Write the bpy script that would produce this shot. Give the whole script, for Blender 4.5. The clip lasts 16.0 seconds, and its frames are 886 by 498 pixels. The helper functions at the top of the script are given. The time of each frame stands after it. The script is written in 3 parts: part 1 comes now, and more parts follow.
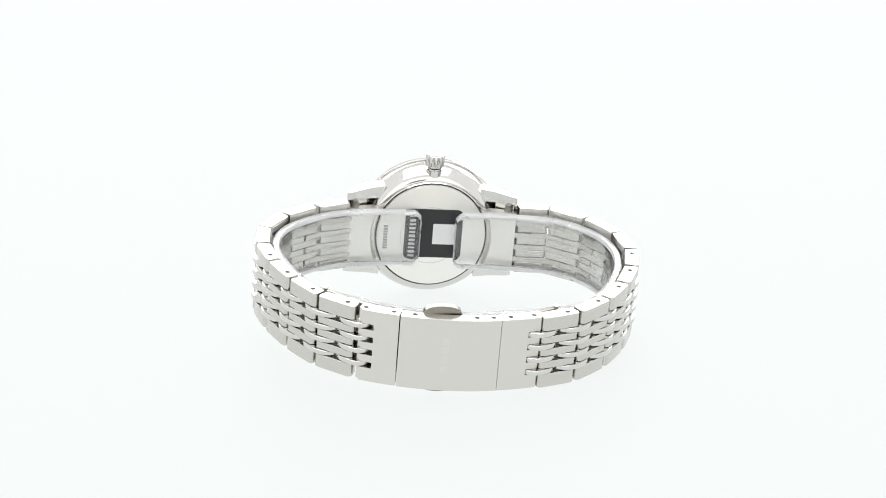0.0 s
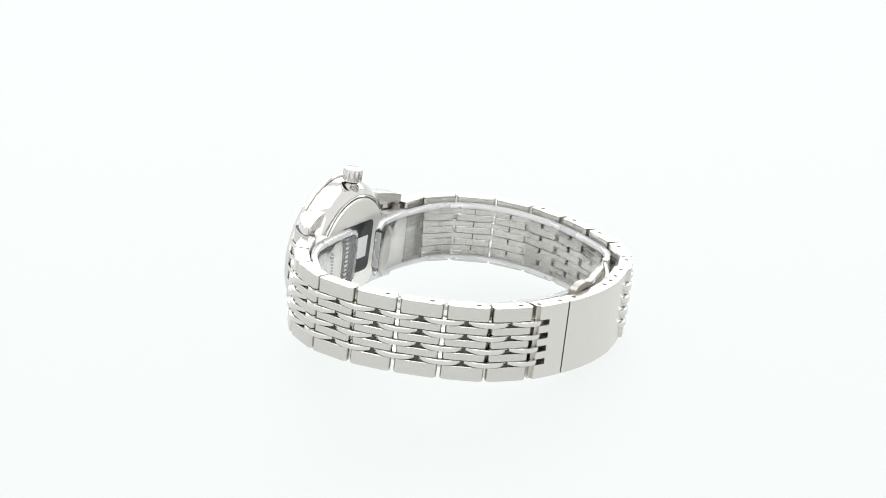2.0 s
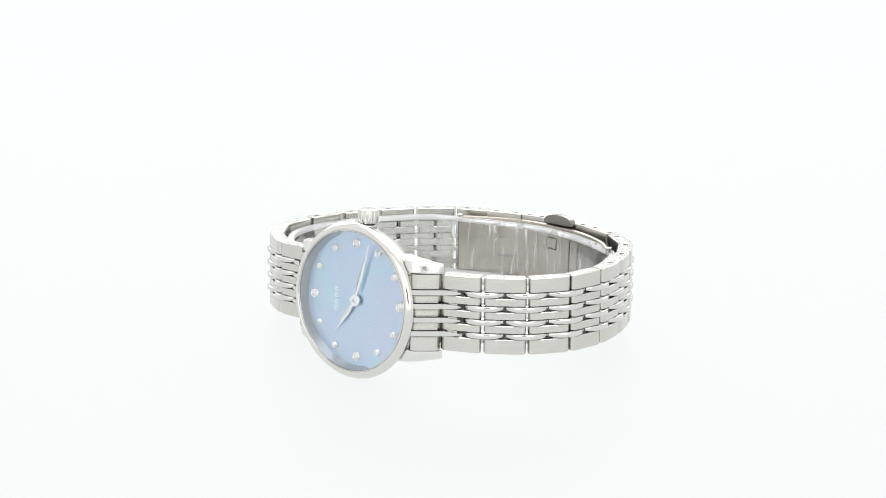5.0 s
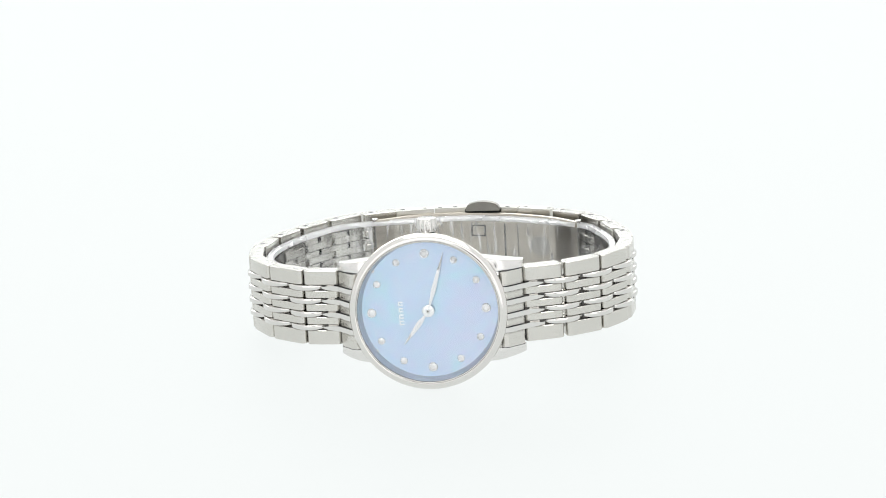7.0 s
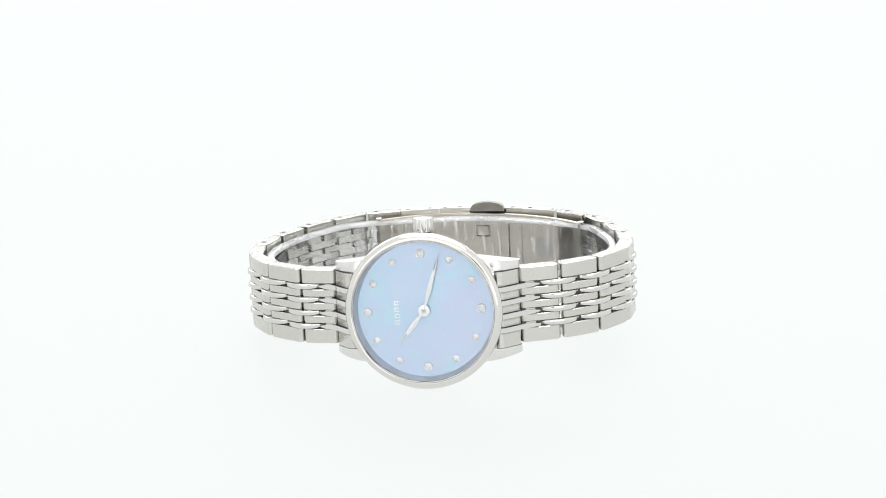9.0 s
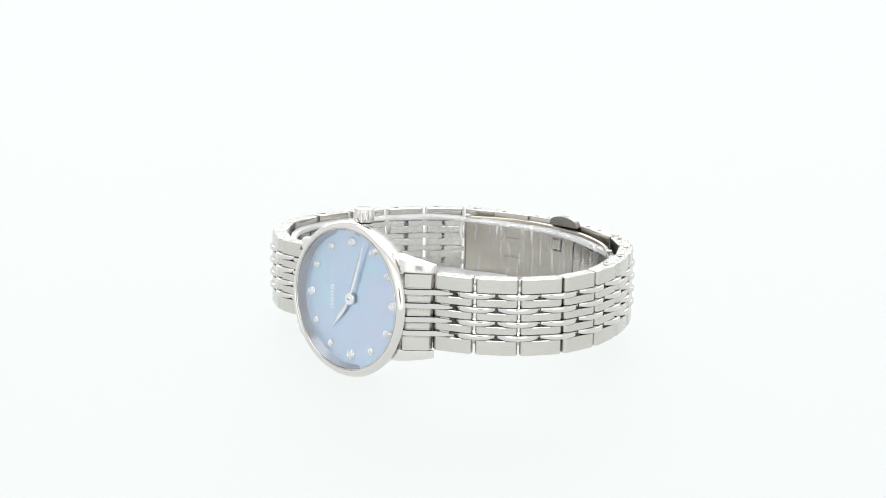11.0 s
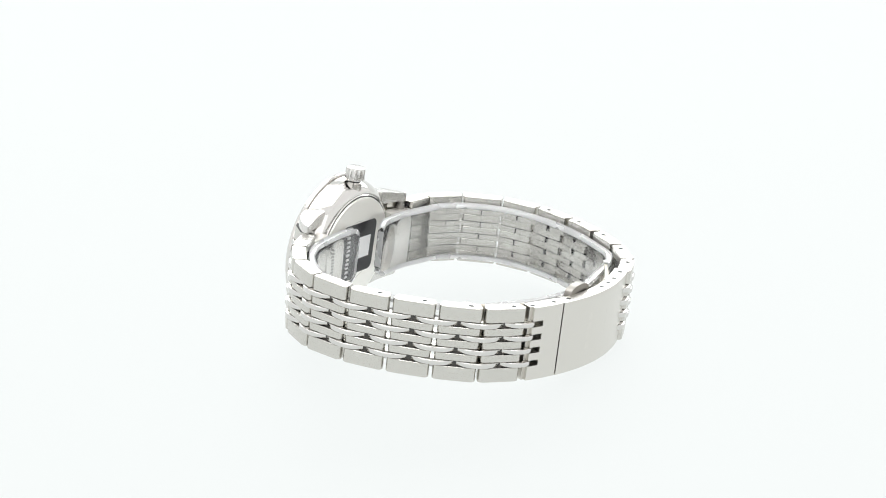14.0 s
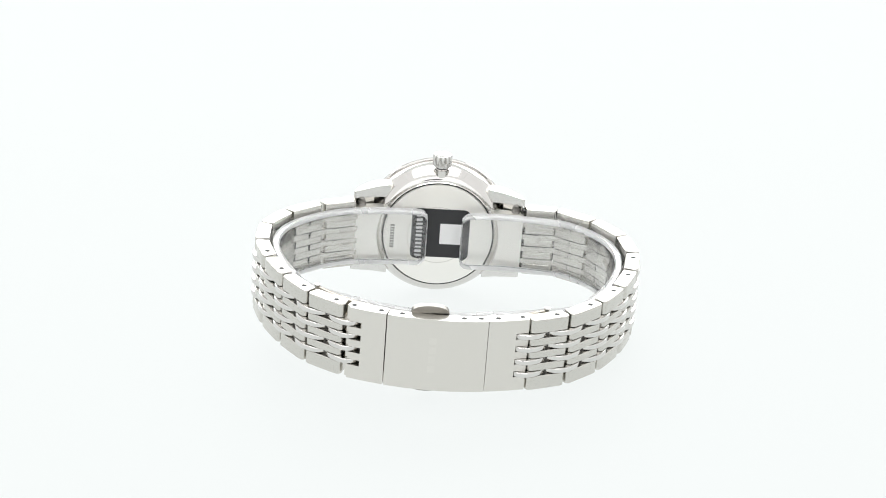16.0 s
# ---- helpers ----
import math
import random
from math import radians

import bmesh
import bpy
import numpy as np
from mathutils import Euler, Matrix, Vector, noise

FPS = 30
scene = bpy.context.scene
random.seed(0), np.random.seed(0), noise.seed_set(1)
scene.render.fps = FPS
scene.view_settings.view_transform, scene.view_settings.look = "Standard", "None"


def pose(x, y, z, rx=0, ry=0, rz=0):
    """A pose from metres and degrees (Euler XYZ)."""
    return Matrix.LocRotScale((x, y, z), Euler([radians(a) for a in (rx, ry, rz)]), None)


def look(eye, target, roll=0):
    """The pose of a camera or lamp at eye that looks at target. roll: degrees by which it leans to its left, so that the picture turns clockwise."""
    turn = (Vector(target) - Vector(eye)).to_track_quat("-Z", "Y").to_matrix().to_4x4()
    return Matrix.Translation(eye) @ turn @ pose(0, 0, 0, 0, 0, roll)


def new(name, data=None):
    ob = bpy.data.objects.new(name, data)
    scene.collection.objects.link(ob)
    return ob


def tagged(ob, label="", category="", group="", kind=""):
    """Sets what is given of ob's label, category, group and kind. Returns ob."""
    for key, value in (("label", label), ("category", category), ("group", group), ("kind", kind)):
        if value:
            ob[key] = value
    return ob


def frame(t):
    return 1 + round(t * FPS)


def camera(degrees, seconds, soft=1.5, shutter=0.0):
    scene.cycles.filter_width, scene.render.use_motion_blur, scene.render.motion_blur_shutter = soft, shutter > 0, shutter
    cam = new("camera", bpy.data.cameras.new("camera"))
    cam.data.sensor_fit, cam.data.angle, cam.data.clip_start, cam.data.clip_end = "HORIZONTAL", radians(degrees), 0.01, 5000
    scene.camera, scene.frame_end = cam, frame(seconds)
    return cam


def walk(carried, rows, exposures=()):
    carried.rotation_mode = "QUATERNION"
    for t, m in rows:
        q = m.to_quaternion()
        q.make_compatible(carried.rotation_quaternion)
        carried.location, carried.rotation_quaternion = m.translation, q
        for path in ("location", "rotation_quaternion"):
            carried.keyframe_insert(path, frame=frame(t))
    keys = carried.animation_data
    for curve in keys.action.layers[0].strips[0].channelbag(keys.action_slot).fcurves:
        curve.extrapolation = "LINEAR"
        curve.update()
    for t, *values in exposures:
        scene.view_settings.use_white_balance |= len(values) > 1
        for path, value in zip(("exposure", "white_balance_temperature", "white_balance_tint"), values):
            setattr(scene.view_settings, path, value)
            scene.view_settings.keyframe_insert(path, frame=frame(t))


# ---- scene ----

MM = 0.001
AXIS_TO_EYE, TILT, LIFT = 0.405, 18.594, 0.01645

# ---- camera: fixed, looking down on a turntable ----
cam = camera(22.01, 16.0, soft=1.0)
EYE = Vector((-0.00024, -AXIS_TO_EYE * math.cos(radians(TILT)), AXIS_TO_EYE * math.sin(radians(TILT)) + LIFT))
AIM = EYE + Vector((0, math.cos(radians(TILT)), -math.sin(radians(TILT))))
walk(cam, [(0.0, look(EYE, AIM, 0.034)), (16.0, look(EYE, AIM, 0.034))], exposures=[(0.0, 0.0), (16.0, 0.0)])

# turn of the turntable, in degrees
TURNS = [(0.0, 0.0), (0.5, 13.1), (1.0, 26.7), (1.5, 39.8), (2.0, 53.5), (2.5, 66.8), (3.0, 80.4), (3.5, 93.6),
         (4.0, 107.3), (4.5, 120.6), (5.0, 133.1), (5.2, 137.5), (6.0, 153.0), (6.7, 163.0), (7.3, 168.8), (7.5, 170.6),
         (7.8, 172.8), (8.0, 173.6), (8.2, 172.2), (8.9, 165.4), (9.6, 156.4), (10.3, 145.4), (10.5, 141.4), (11.0, 130.2), (11.5, 118.4),
         (12.0, 105.2), (12.5, 91.7), (13.0, 78.0), (13.5, 64.9), (14.0, 51.2), (14.5, 37.8), (15.0, 23.9), (15.5, 10.3), (16.0, -4.0)]
# how the watch lies on its side on the turntable
LYING = Matrix(((0.99161, -0.10485, 0.07553, 0), (0.11109, 0.99028, -0.08371, 0),
                (-0.06602, 0.09139, 0.99363, LIFT - 0.00539), (0, 0, 0, 1)))


# ---- light: white photo tent ----
world = bpy.data.worlds.new("world")
scene.world = world
world.use_nodes = True
world.node_tree.nodes["Background"].inputs[0].default_value = (1.0, 0.97, 0.93, 1)
world.node_tree.nodes["Background"].inputs[1].default_value = 0.1


def area_lamp(name, eye, target, size_x, size_y, power, colour):
    lamp = bpy.data.lights.new(name, "AREA")
    lamp.shape, lamp.size, lamp.size_y, lamp.energy, lamp.color = "RECTANGLE", size_x, size_y, power, colour
    ob = new(name, lamp)
    ob.matrix_world = look(eye, target)
    return tagged(ob, kind="structure")


area_lamp("top_softbox", (0, 0.1, 0.85), (0, 0.1, 0), 0.9, 0.8, 6.0, (0.98, 1.0, 1.0))
# unseen lamp added behind the watch to whiten upward steel faces
area_lamp("back_fill_lamp", (0, 0.74, 0.36), (0, 0, 0.06), 1.3, 0.5, 6.5, (0.98, 1.0, 1.0))


# ---- materials ----
def material(name):
    m = bpy.data.materials.new(name)
    m.use_nodes = True
    return m, m.node_tree.nodes, m.node_tree.links, m.node_tree.nodes["Principled BSDF"]


def steel(name, colour, rough, streak=(1, 1, 1), grain=0.0, bump=0.0):
    """Steel with fine lines drawn out along one axis and faint smears."""
    m, nodes, links, b = material(name)
    b.inputs["Base Color"].default_value = (*colour, 1)
    b.inputs["Metallic"].default_value = 1.0
    coord = nodes.new("ShaderNodeTexCoord")
    mapping = nodes.new("ShaderNodeMapping")
    mapping.inputs["Scale"].default_value = streak
    links.new(coord.outputs["Object"], mapping.inputs[0])
    fine = nodes.new("ShaderNodeTexNoise")
    fine.inputs["Scale"].default_value, fine.inputs["Detail"].default_value = 900.0, 3.0
    links.new(mapping.outputs[0], fine.inputs["Vector"])
    smear = nodes.new("ShaderNodeTexNoise")
    smear.inputs["Scale"].default_value, smear.inputs["Detail"].default_value = 160.0, 3.0
    links.new(coord.outputs["Object"], smear.inputs["Vector"])
    total = nodes.new("ShaderNodeMath")
    total.operation = "MULTIPLY_ADD"
    links.new(smear.outputs[0], total.inputs[0])
    total.inputs[1].default_value = 0.1
    links.new(fine.outputs[0], total.inputs[2])
    ramp = nodes.new("ShaderNodeMapRange")
    ramp.inputs[1].default_value, ramp.inputs[2].default_value = 0.4, 1.1
    ramp.inputs[3].default_value, ramp.inputs[4].default_value = max(rough - grain, 0.02), rough + grain
    links.new(total.outputs[0], ramp.inputs[0])
    links.new(ramp.outputs[0], b.inputs["Roughness"])
    if bump:
        bm_node = nodes.new("ShaderNodeBump")
        bm_node.inputs["Strength"].default_value, bm_node.inputs["Distance"].default_value = bump, 0.00003
        links.new(fine.outputs[0], bm_node.inputs["Height"])
        links.new(bm_node.outputs[0], b.inputs["Normal"])
    return m


BRUSHED = steel("brushed_steel", (0.63, 0.617, 0.58), 0.27, (0.03, 1, 1.6), 0.05, 0.06)
BRUSHED_CLASP = steel("brushed_steel_clasp", (0.70, 0.682, 0.64), 0.30, (0.03, 1, 1.6), 0.02, 0.0)
BLADE = steel("satin_blade_steel", (0.47, 0.435, 0.38), 0.3, (0.08, 1, 1.5), 0.02)
POLISHED = steel("polished_steel", (0.69, 0.68, 0.66), 0.06, (1, 1, 1), 0.04)
CASE_STEEL = steel("polished_case_steel", (0.72, 0.705, 0.68), 0.12, (1, 1, 1), 0.03)
BACK_STEEL = steel("satin_back_steel", (0.94, 0.925, 0.885), 0.42, (1, 1, 1), 0.02)
LUG_STEEL = steel("satin_lug_steel", (0.74, 0.73, 0.71), 0.26, (1, 1, 1), 0.04)
RING_STEEL = steel("grey_ring_steel", (0.52, 0.53, 0.55), 0.35, (1, 1, 1), 0.03)
CROWN_STEEL = steel("satin_crown_steel", (0.66, 0.65, 0.63), 0.22, (1, 1, 1), 0.04)
# pins darker than real steel: the shade of the link gaps in their colour
PIN_STEEL = steel("gap_shade_steel", (0.09, 0.088, 0.084), 0.3, (1, 1, 1), 0.08)
HAND_STEEL = steel("bright_hand_steel", (0.86, 0.87, 0.88), 0.2, (1, 1, 1), 0.04)


def clear(name, ior, rough, colour=(1, 1, 1), haze=0.0):
    m, nodes, links, b = material(name)
    b.inputs["Base Color"].default_value = (*colour, 1)
    b.inputs["IOR"].default_value = ior
    b.inputs["Transmission Weight"].default_value = 1.0 - haze
    smear = nodes.new("ShaderNodeTexNoise")
    smear.inputs["Scale"].default_value = 120.0
    ramp = nodes.new("ShaderNodeMapRange")
    ramp.inputs[3].default_value, ramp.inputs[4].default_value = rough * 0.4, rough * 1.6
    coord = nodes.new("ShaderNodeTexCoord")
    links.new(coord.outputs["Object"], smear.inputs["Vector"])
    links.new(smear.outputs[0], ramp.inputs[0])
    links.new(ramp.outputs[0], b.inputs["Roughness"])
    return m


FROSTED = clear("frosted_cut_plastic", 1.4, 0.3, (0.97, 0.97, 0.97), 0.4)
CRYSTAL = clear("sapphire_crystal", 1.5, 0.0)
PLASTIC = clear("clear_plastic", 1.45, 0.02, (0.99, 0.99, 0.99), 0.05)


def scuffed(m):
    """Upright whitish scuffs across the width of the plastic."""
    nodes, links = m.node_tree.nodes, m.node_tree.links
    b = [n for n in nodes if n.type == "BSDF_PRINCIPLED"][0]
    coord = nodes.new("ShaderNodeTexCoord")
    stretch = nodes.new("ShaderNodeMapping")
    stretch.inputs["Scale"].default_value = (1000, 1000, 150)
    links.new(coord.outputs["Object"], stretch.inputs["Vector"])
    streak = nodes.new("ShaderNodeTexNoise")
    streak.inputs["Scale"].default_value, streak.inputs["Detail"].default_value = 1.0, 2.0
    links.new(stretch.outputs[0], streak.inputs["Vector"])
    ramp = nodes.new("ShaderNodeMapRange")
    ramp.inputs[1].default_value, ramp.inputs[2].default_value = 0.58, 0.78
    ramp.inputs[3].default_value, ramp.inputs[4].default_value = 0.97, 0.42
    links.new(streak.outputs[0], ramp.inputs[0])
    # the scuffs gather on the side of the clasp
    place = nodes.new("ShaderNodeSeparateXYZ")
    links.new(coord.outputs["Object"], place.inputs[0])
    near = nodes.new("ShaderNodeMapRange")
    near.inputs[1].default_value, near.inputs[2].default_value = -0.024, -0.014
    links.new(place.outputs[1], near.inputs[0])
    mix = nodes.new("ShaderNodeMix")
    links.new(near.outputs[0], mix.inputs["Factor"])
    links.new(ramp.outputs[0], mix.inputs["A"])
    mix.inputs["B"].default_value = 0.97
    links.new(mix.outputs["Result"], b.inputs["Transmission Weight"])


scuffed(PLASTIC)


def pearl():
    """Blue mother-of-pearl: drifting clouds of blue, lilac and sea green under a gloss."""
    m, nodes, links, b = material("blue_mother_of_pearl")
    coord = nodes.new("ShaderNodeTexCoord")
    warp = nodes.new("ShaderNodeTexNoise")
    warp.inputs["Scale"].default_value, warp.inputs["Detail"].default_value = 90.0, 2.0
    warp.inputs["Distortion"].default_value = 0.8
    links.new(coord.outputs["Object"], warp.inputs["Vector"])
    ramp = nodes.new("ShaderNodeValToRGB")
    stops = [(0.27, (0.45, 0.75, 0.82)), (0.40, (0.51, 0.665, 0.85)), (0.52, (0.535, 0.66, 0.85)),
             (0.66, (0.57, 0.655, 0.85)), (0.78, (0.50, 0.72, 0.84))]
    while len(ramp.color_ramp.elements) < len(stops):
        ramp.color_ramp.elements.new(0.5)
    for e, (at, c) in zip(ramp.color_ramp.elements, stops):
        e.position, e.color = at, (*c, 1)
    links.new(warp.outputs[0], ramp.inputs[0])
    fine = nodes.new("ShaderNodeTexNoise")
    fine.inputs["Scale"].default_value, fine.inputs["Detail"].default_value = 700.0, 4.0
    links.new(coord.outputs["Object"], fine.inputs["Vector"])
    mix = nodes.new("ShaderNodeMix")
    mix.data_type, mix.blend_type = "RGBA", "SOFT_LIGHT"
    mix.inputs["Factor"].default_value = 0.25
    links.new(ramp.outputs[0], mix.inputs["A"])
    links.new(fine.outputs["Color"], mix.inputs["B"])
    links.new(mix.outputs["Result"], b.inputs["Base Color"])
    b.inputs["Metallic"].default_value = 0.75
    b.inputs["Roughness"].default_value = 0.3
    b.inputs["Coat Weight"].default_value = 1.0
    b.inputs["Coat Roughness"].default_value = 0.02
    return m


DIAL = pearl()


def plain(name, colour, rough, metal=0.0, vary=0.06, scale=300.0):
    m, nodes, links, b = material(name)
    coord = nodes.new("ShaderNodeTexCoord")
    n = nodes.new("ShaderNodeTexNoise")
    n.inputs["Scale"].default_value, n.inputs["Detail"].default_value = scale, 3.0
    links.new(coord.outputs["Object"], n.inputs["Vector"])
    ramp = nodes.new("ShaderNodeValToRGB")
    ramp.color_ramp.elements[0].color = (*[c * (1 - vary) for c in colour], 1)
    ramp.color_ramp.elements[1].color = (*[min(c * (1 + vary), 1) for c in colour], 1)
    links.new(n.outputs[0], ramp.inputs[0])
    links.new(ramp.outputs[0], b.inputs["Base Color"])
    b.inputs["Roughness"].default_value, b.inputs["Metallic"].default_value = rough, metal
    return m


GEM = plain("diamond", (0.96, 0.97, 0.98), 0.05, 0.2)
STICKER = plain("black_film", (0.018, 0.018, 0.02), 0.3)
PRINT = plain("white_print", (0.8, 0.8, 0.8), 0.6)
ETCH = plain("etched_grey", (0.33, 0.32, 0.30), 0.5, 1.0)
PRESSED = plain("pressed_steel", (0.40, 0.385, 0.36), 0.4, 1.0)
BUTTON = plain("brown_grey_steel", (0.30, 0.285, 0.26), 0.3, 1.0)
ETCH_FAINT = plain("etched_pale", (0.72, 0.702, 0.66), 0.38, 1.0)
# near-black colour that paints the shade in holes, gaps and slots
DARK = plain("painted_recess_shade", (0.03, 0.03, 0.03), 0.5, 0.6)


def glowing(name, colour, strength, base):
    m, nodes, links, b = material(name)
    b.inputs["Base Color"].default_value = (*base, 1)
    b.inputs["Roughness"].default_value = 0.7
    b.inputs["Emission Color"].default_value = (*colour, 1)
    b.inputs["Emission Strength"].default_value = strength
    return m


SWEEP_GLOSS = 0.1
# emission replaces lighting on the white sweep, so shadows wash out
SWEEP = glowing("self_lit_white_sweep", (0.964, 1.0, 0.991), 0.895, (0.02, 0.02, 0.02))
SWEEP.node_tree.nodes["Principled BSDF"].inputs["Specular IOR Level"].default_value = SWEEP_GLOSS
# emission stands in for light on the unseen fabric; the front glows strongest
TENT = glowing("self_lit_fabric", (1.0, 1.0, 1.0), 0.42, (0.6, 0.6, 0.6))
TENT_FRONT = glowing("self_lit_front_fabric", (1.0, 1.0, 1.0), 0.80, (0.45, 0.45, 0.45))


# ---- mesh helpers (millimetres) ----
def part(name, bm, mat, parent=None, label="", at=None, smooth=30):
    me = bpy.data.meshes.new(name)
    bmesh.ops.recalc_face_normals(bm, faces=bm.faces)
    bmesh.ops.scale(bm, vec=(MM, MM, MM), verts=bm.verts)
    bm.to_mesh(me)
    bm.free()
    me.materials.append(mat)
    me.shade_smooth()
    me.set_sharp_from_angle(angle=radians(smooth))
    return placed(name, me, parent, label, at)


def placed(name, me, parent=None, label="", at=None):
    ob = new(name, me)
    ob.parent = parent
    if at is not None:
        ob.matrix_basis = at
    return tagged(ob, label)


def mm(x, y, z, rx=0, ry=0, rz=0):
    return pose(x * MM, y * MM, z * MM, rx, ry, rz)


def prism(bm, outline, z0, z1):
    """A solid with the given outline in x, y between two heights."""
    low = [bm.verts.new((x, y, z0)) for x, y in outline]
    high = [bm.verts.new((x, y, z1)) for x, y in outline]
    n = len(outline)
    bm.faces.new(low[::-1])
    bm.faces.new(high)
    return [bm.faces.new((low[i], low[(i + 1) % n], high[(i + 1) % n], high[i])) for i in range(n)]


def rounded(bm, width, segments=2, angle=35):
    edges = [e for e in bm.edges if len(e.link_faces) == 2 and e.calc_face_angle(0) > radians(angle)]
    bmesh.ops.bevel(bm, geom=edges, offset=width, segments=segments, affect="EDGES", profile=0.5, clamp_overlap=True)


def rounded_rect(x0, y0, x1, y1, r, n=5):
    pts = []
    for cx, cy, a in ((x1 - r, y1 - r, 0), (x0 + r, y1 - r, 90), (x0 + r, y0 + r, 180), (x1 - r, y0 + r, 270)):
        pts += [(cx + r * math.cos(radians(a + 90 * k / n)), cy + r * math.sin(radians(a + 90 * k / n))) for k in range(n + 1)]
    return pts


def lathe(bm, profile, steps=96):
    """Turns a profile of (radius, height) round the y axis; a radius of 0 closes it."""
    rings = []
    for r, y in profile:
        if r < 1e-6:
            rings.append([bm.verts.new((0, y, 0))])
        else:
            rings.append([bm.verts.new((r * math.cos(2 * math.pi * k / steps), y, r * math.sin(2 * math.pi * k / steps))) for k in range(steps)])
    for a, b in zip(rings, rings[1:]):
        for k in range(steps):
            j = (k + 1) % steps
            if len(a) == 1 and len(b) > 1:
                bm.faces.new((a[0], b[k], b[j]))
            elif len(b) == 1 and len(a) > 1:
                bm.faces.new((a[k], b[0], a[j]))
            elif len(a) > 1:
                bm.faces.new((a[k], b[k], b[j], a[j]))


def rod(bm, radius, a, b, steps=14):
    a, b = Vector(a), Vector(b)
    m = Matrix.Translation((a + b) / 2) @ (b - a).to_track_quat("Z", "Y").to_matrix().to_4x4()
    bmesh.ops.create_cone(bm, cap_ends=True, segments=steps, radius1=radius, radius2=radius, depth=(b - a).length, matrix=m)


def ribbon(bm, path, half_height, thick, lean=0.0):
    """A strip on edge along a path in x, y, rounded on its rims."""
    n = len(path)
    sections = []
    for i, p in enumerate(path):
        a, b = Vector(path[max(i - 1, 0)]), Vector(path[min(i + 1, n - 1)])
        d = (b - a).normalized()
        side = Vector((-d.y, d.x))
        c = Vector(p)
        ring = []
        r = thick / 2
        for z, s in ((-half_height, 0), (-half_height + r * 0.3, r * 0.8), (-half_height + r, r), (half_height - r, r),
                     (half_height - r * 0.3, r * 0.8), (half_height, 0), (half_height - r * 0.3, -r * 0.8), (half_height - r, -r),
                     (-half_height + r, -r), (-half_height + r * 0.3, -r * 0.8)):
            q = c + side * s
            ring.append(bm.verts.new((q.x, q.y, z)))
        sections.append(ring)
    for s, t in zip(sections, sections[1:]):
        for k in range(len(s)):
            j = (k + 1) % len(s)
            bm.faces.new((s[k], s[j], t[j], t[k]))
    bm.faces.new(sections[0][::-1])
    bm.faces.new(sections[-1])


def spline(points, per=10):
    """A smooth curve through points (Catmull-Rom)."""
    pts = [Vector(p) for p in points]
    pts = [2 * pts[0] - pts[1]] + pts + [2 * pts[-1] - pts[-2]]
    out = []
    for i in range(1, len(pts) - 2):
        p0, p1, p2, p3 = pts[i - 1:i + 3]
        for k in range(per):
            t = k / per
            out.append(0.5 * (2 * p1 + (p2 - p0) * t + (2 * p0 - 5 * p1 + 4 * p2 - p3) * t * t + (3 * p1 - p0 - 3 * p2 + p3) * t ** 3))
    return out + [pts[-2]]


# ---- the tent ----
def sheet(name, profile, x0, x1, mat, label, axis="x"):
    bm = bmesh.new()
    rows = [[bm.verts.new((x, y, z)) for x in (x0, x1)] for y, z in profile]
    for a, b in zip(rows, rows[1:]):
        bm.faces.new((a[0], a[1], b[1], b[0]))
    ob = part(name, bm, mat)
    return tagged(ob, label, "backdrop", kind="structure")


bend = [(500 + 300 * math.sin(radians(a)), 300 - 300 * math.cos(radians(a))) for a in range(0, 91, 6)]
sheet("backdrop", [(-900, 0)] + bend + [(800, 1100)], -800, 800, SWEEP, "seamless white sweep under the watch, with emission in place of lighting")


def tent_panel(name, corners, mat, label, thick):
    bm = bmesh.new()
    f = bm.faces.new([bm.verts.new(c) for c in corners])
    bmesh.ops.solidify(bm, geom=[f], thickness=thick)
    ob = part(name, bm, mat)
    return tagged(ob, label, "wall", kind="structure")


tent_panel("wall_left", [(-812, -900, 0), (-812, 800, 0), (-812, 800, 1100), (-812, -900, 1100)], TENT, "unseen white fabric side of a photo tent, its light put in as emission", 4)
tent_panel("wall_right", [(812, -900, 0), (812, 800, 0), (812, 800, 1100), (812, -900, 1100)], TENT, "unseen white fabric side of a photo tent, its light put in as emission", 4)
tent_panel("ceiling", [(-820, -900, 1104), (820, -900, 1104), (820, 806, 1104), (-820, 806, 1104)], TENT, "unseen white fabric top of a photo tent, its light put in as emission", 4)
# unseen front; its opening to a dim room is added for dark reflections
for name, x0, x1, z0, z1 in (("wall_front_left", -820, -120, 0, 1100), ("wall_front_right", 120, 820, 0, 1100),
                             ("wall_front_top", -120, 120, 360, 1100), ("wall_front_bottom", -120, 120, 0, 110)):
    tent_panel(name, [(x0, -906, z0), (x1, -906, z0), (x1, -906, z1), (x0, -906, z1)], TENT_FRONT, "unseen white fabric front of a photo tent, glow added to brighten the steel", 4)

# ---- the watch ----
watch = new("wristwatch")
tagged(watch, "steel bracelet wristwatch with blue pearl dial lying on its side", "wristwatch")
watch.empty_display_size = 0.01

HALF = 6.5
ROWS = [(-6.5, -4.02), (-2.98, -1.68), (-0.64, 0.64), (1.68, 2.98), (4.02, 6.5)]
BARS = [-3.5, -1.16, 1.16, 3.5]
THICK = 2.5


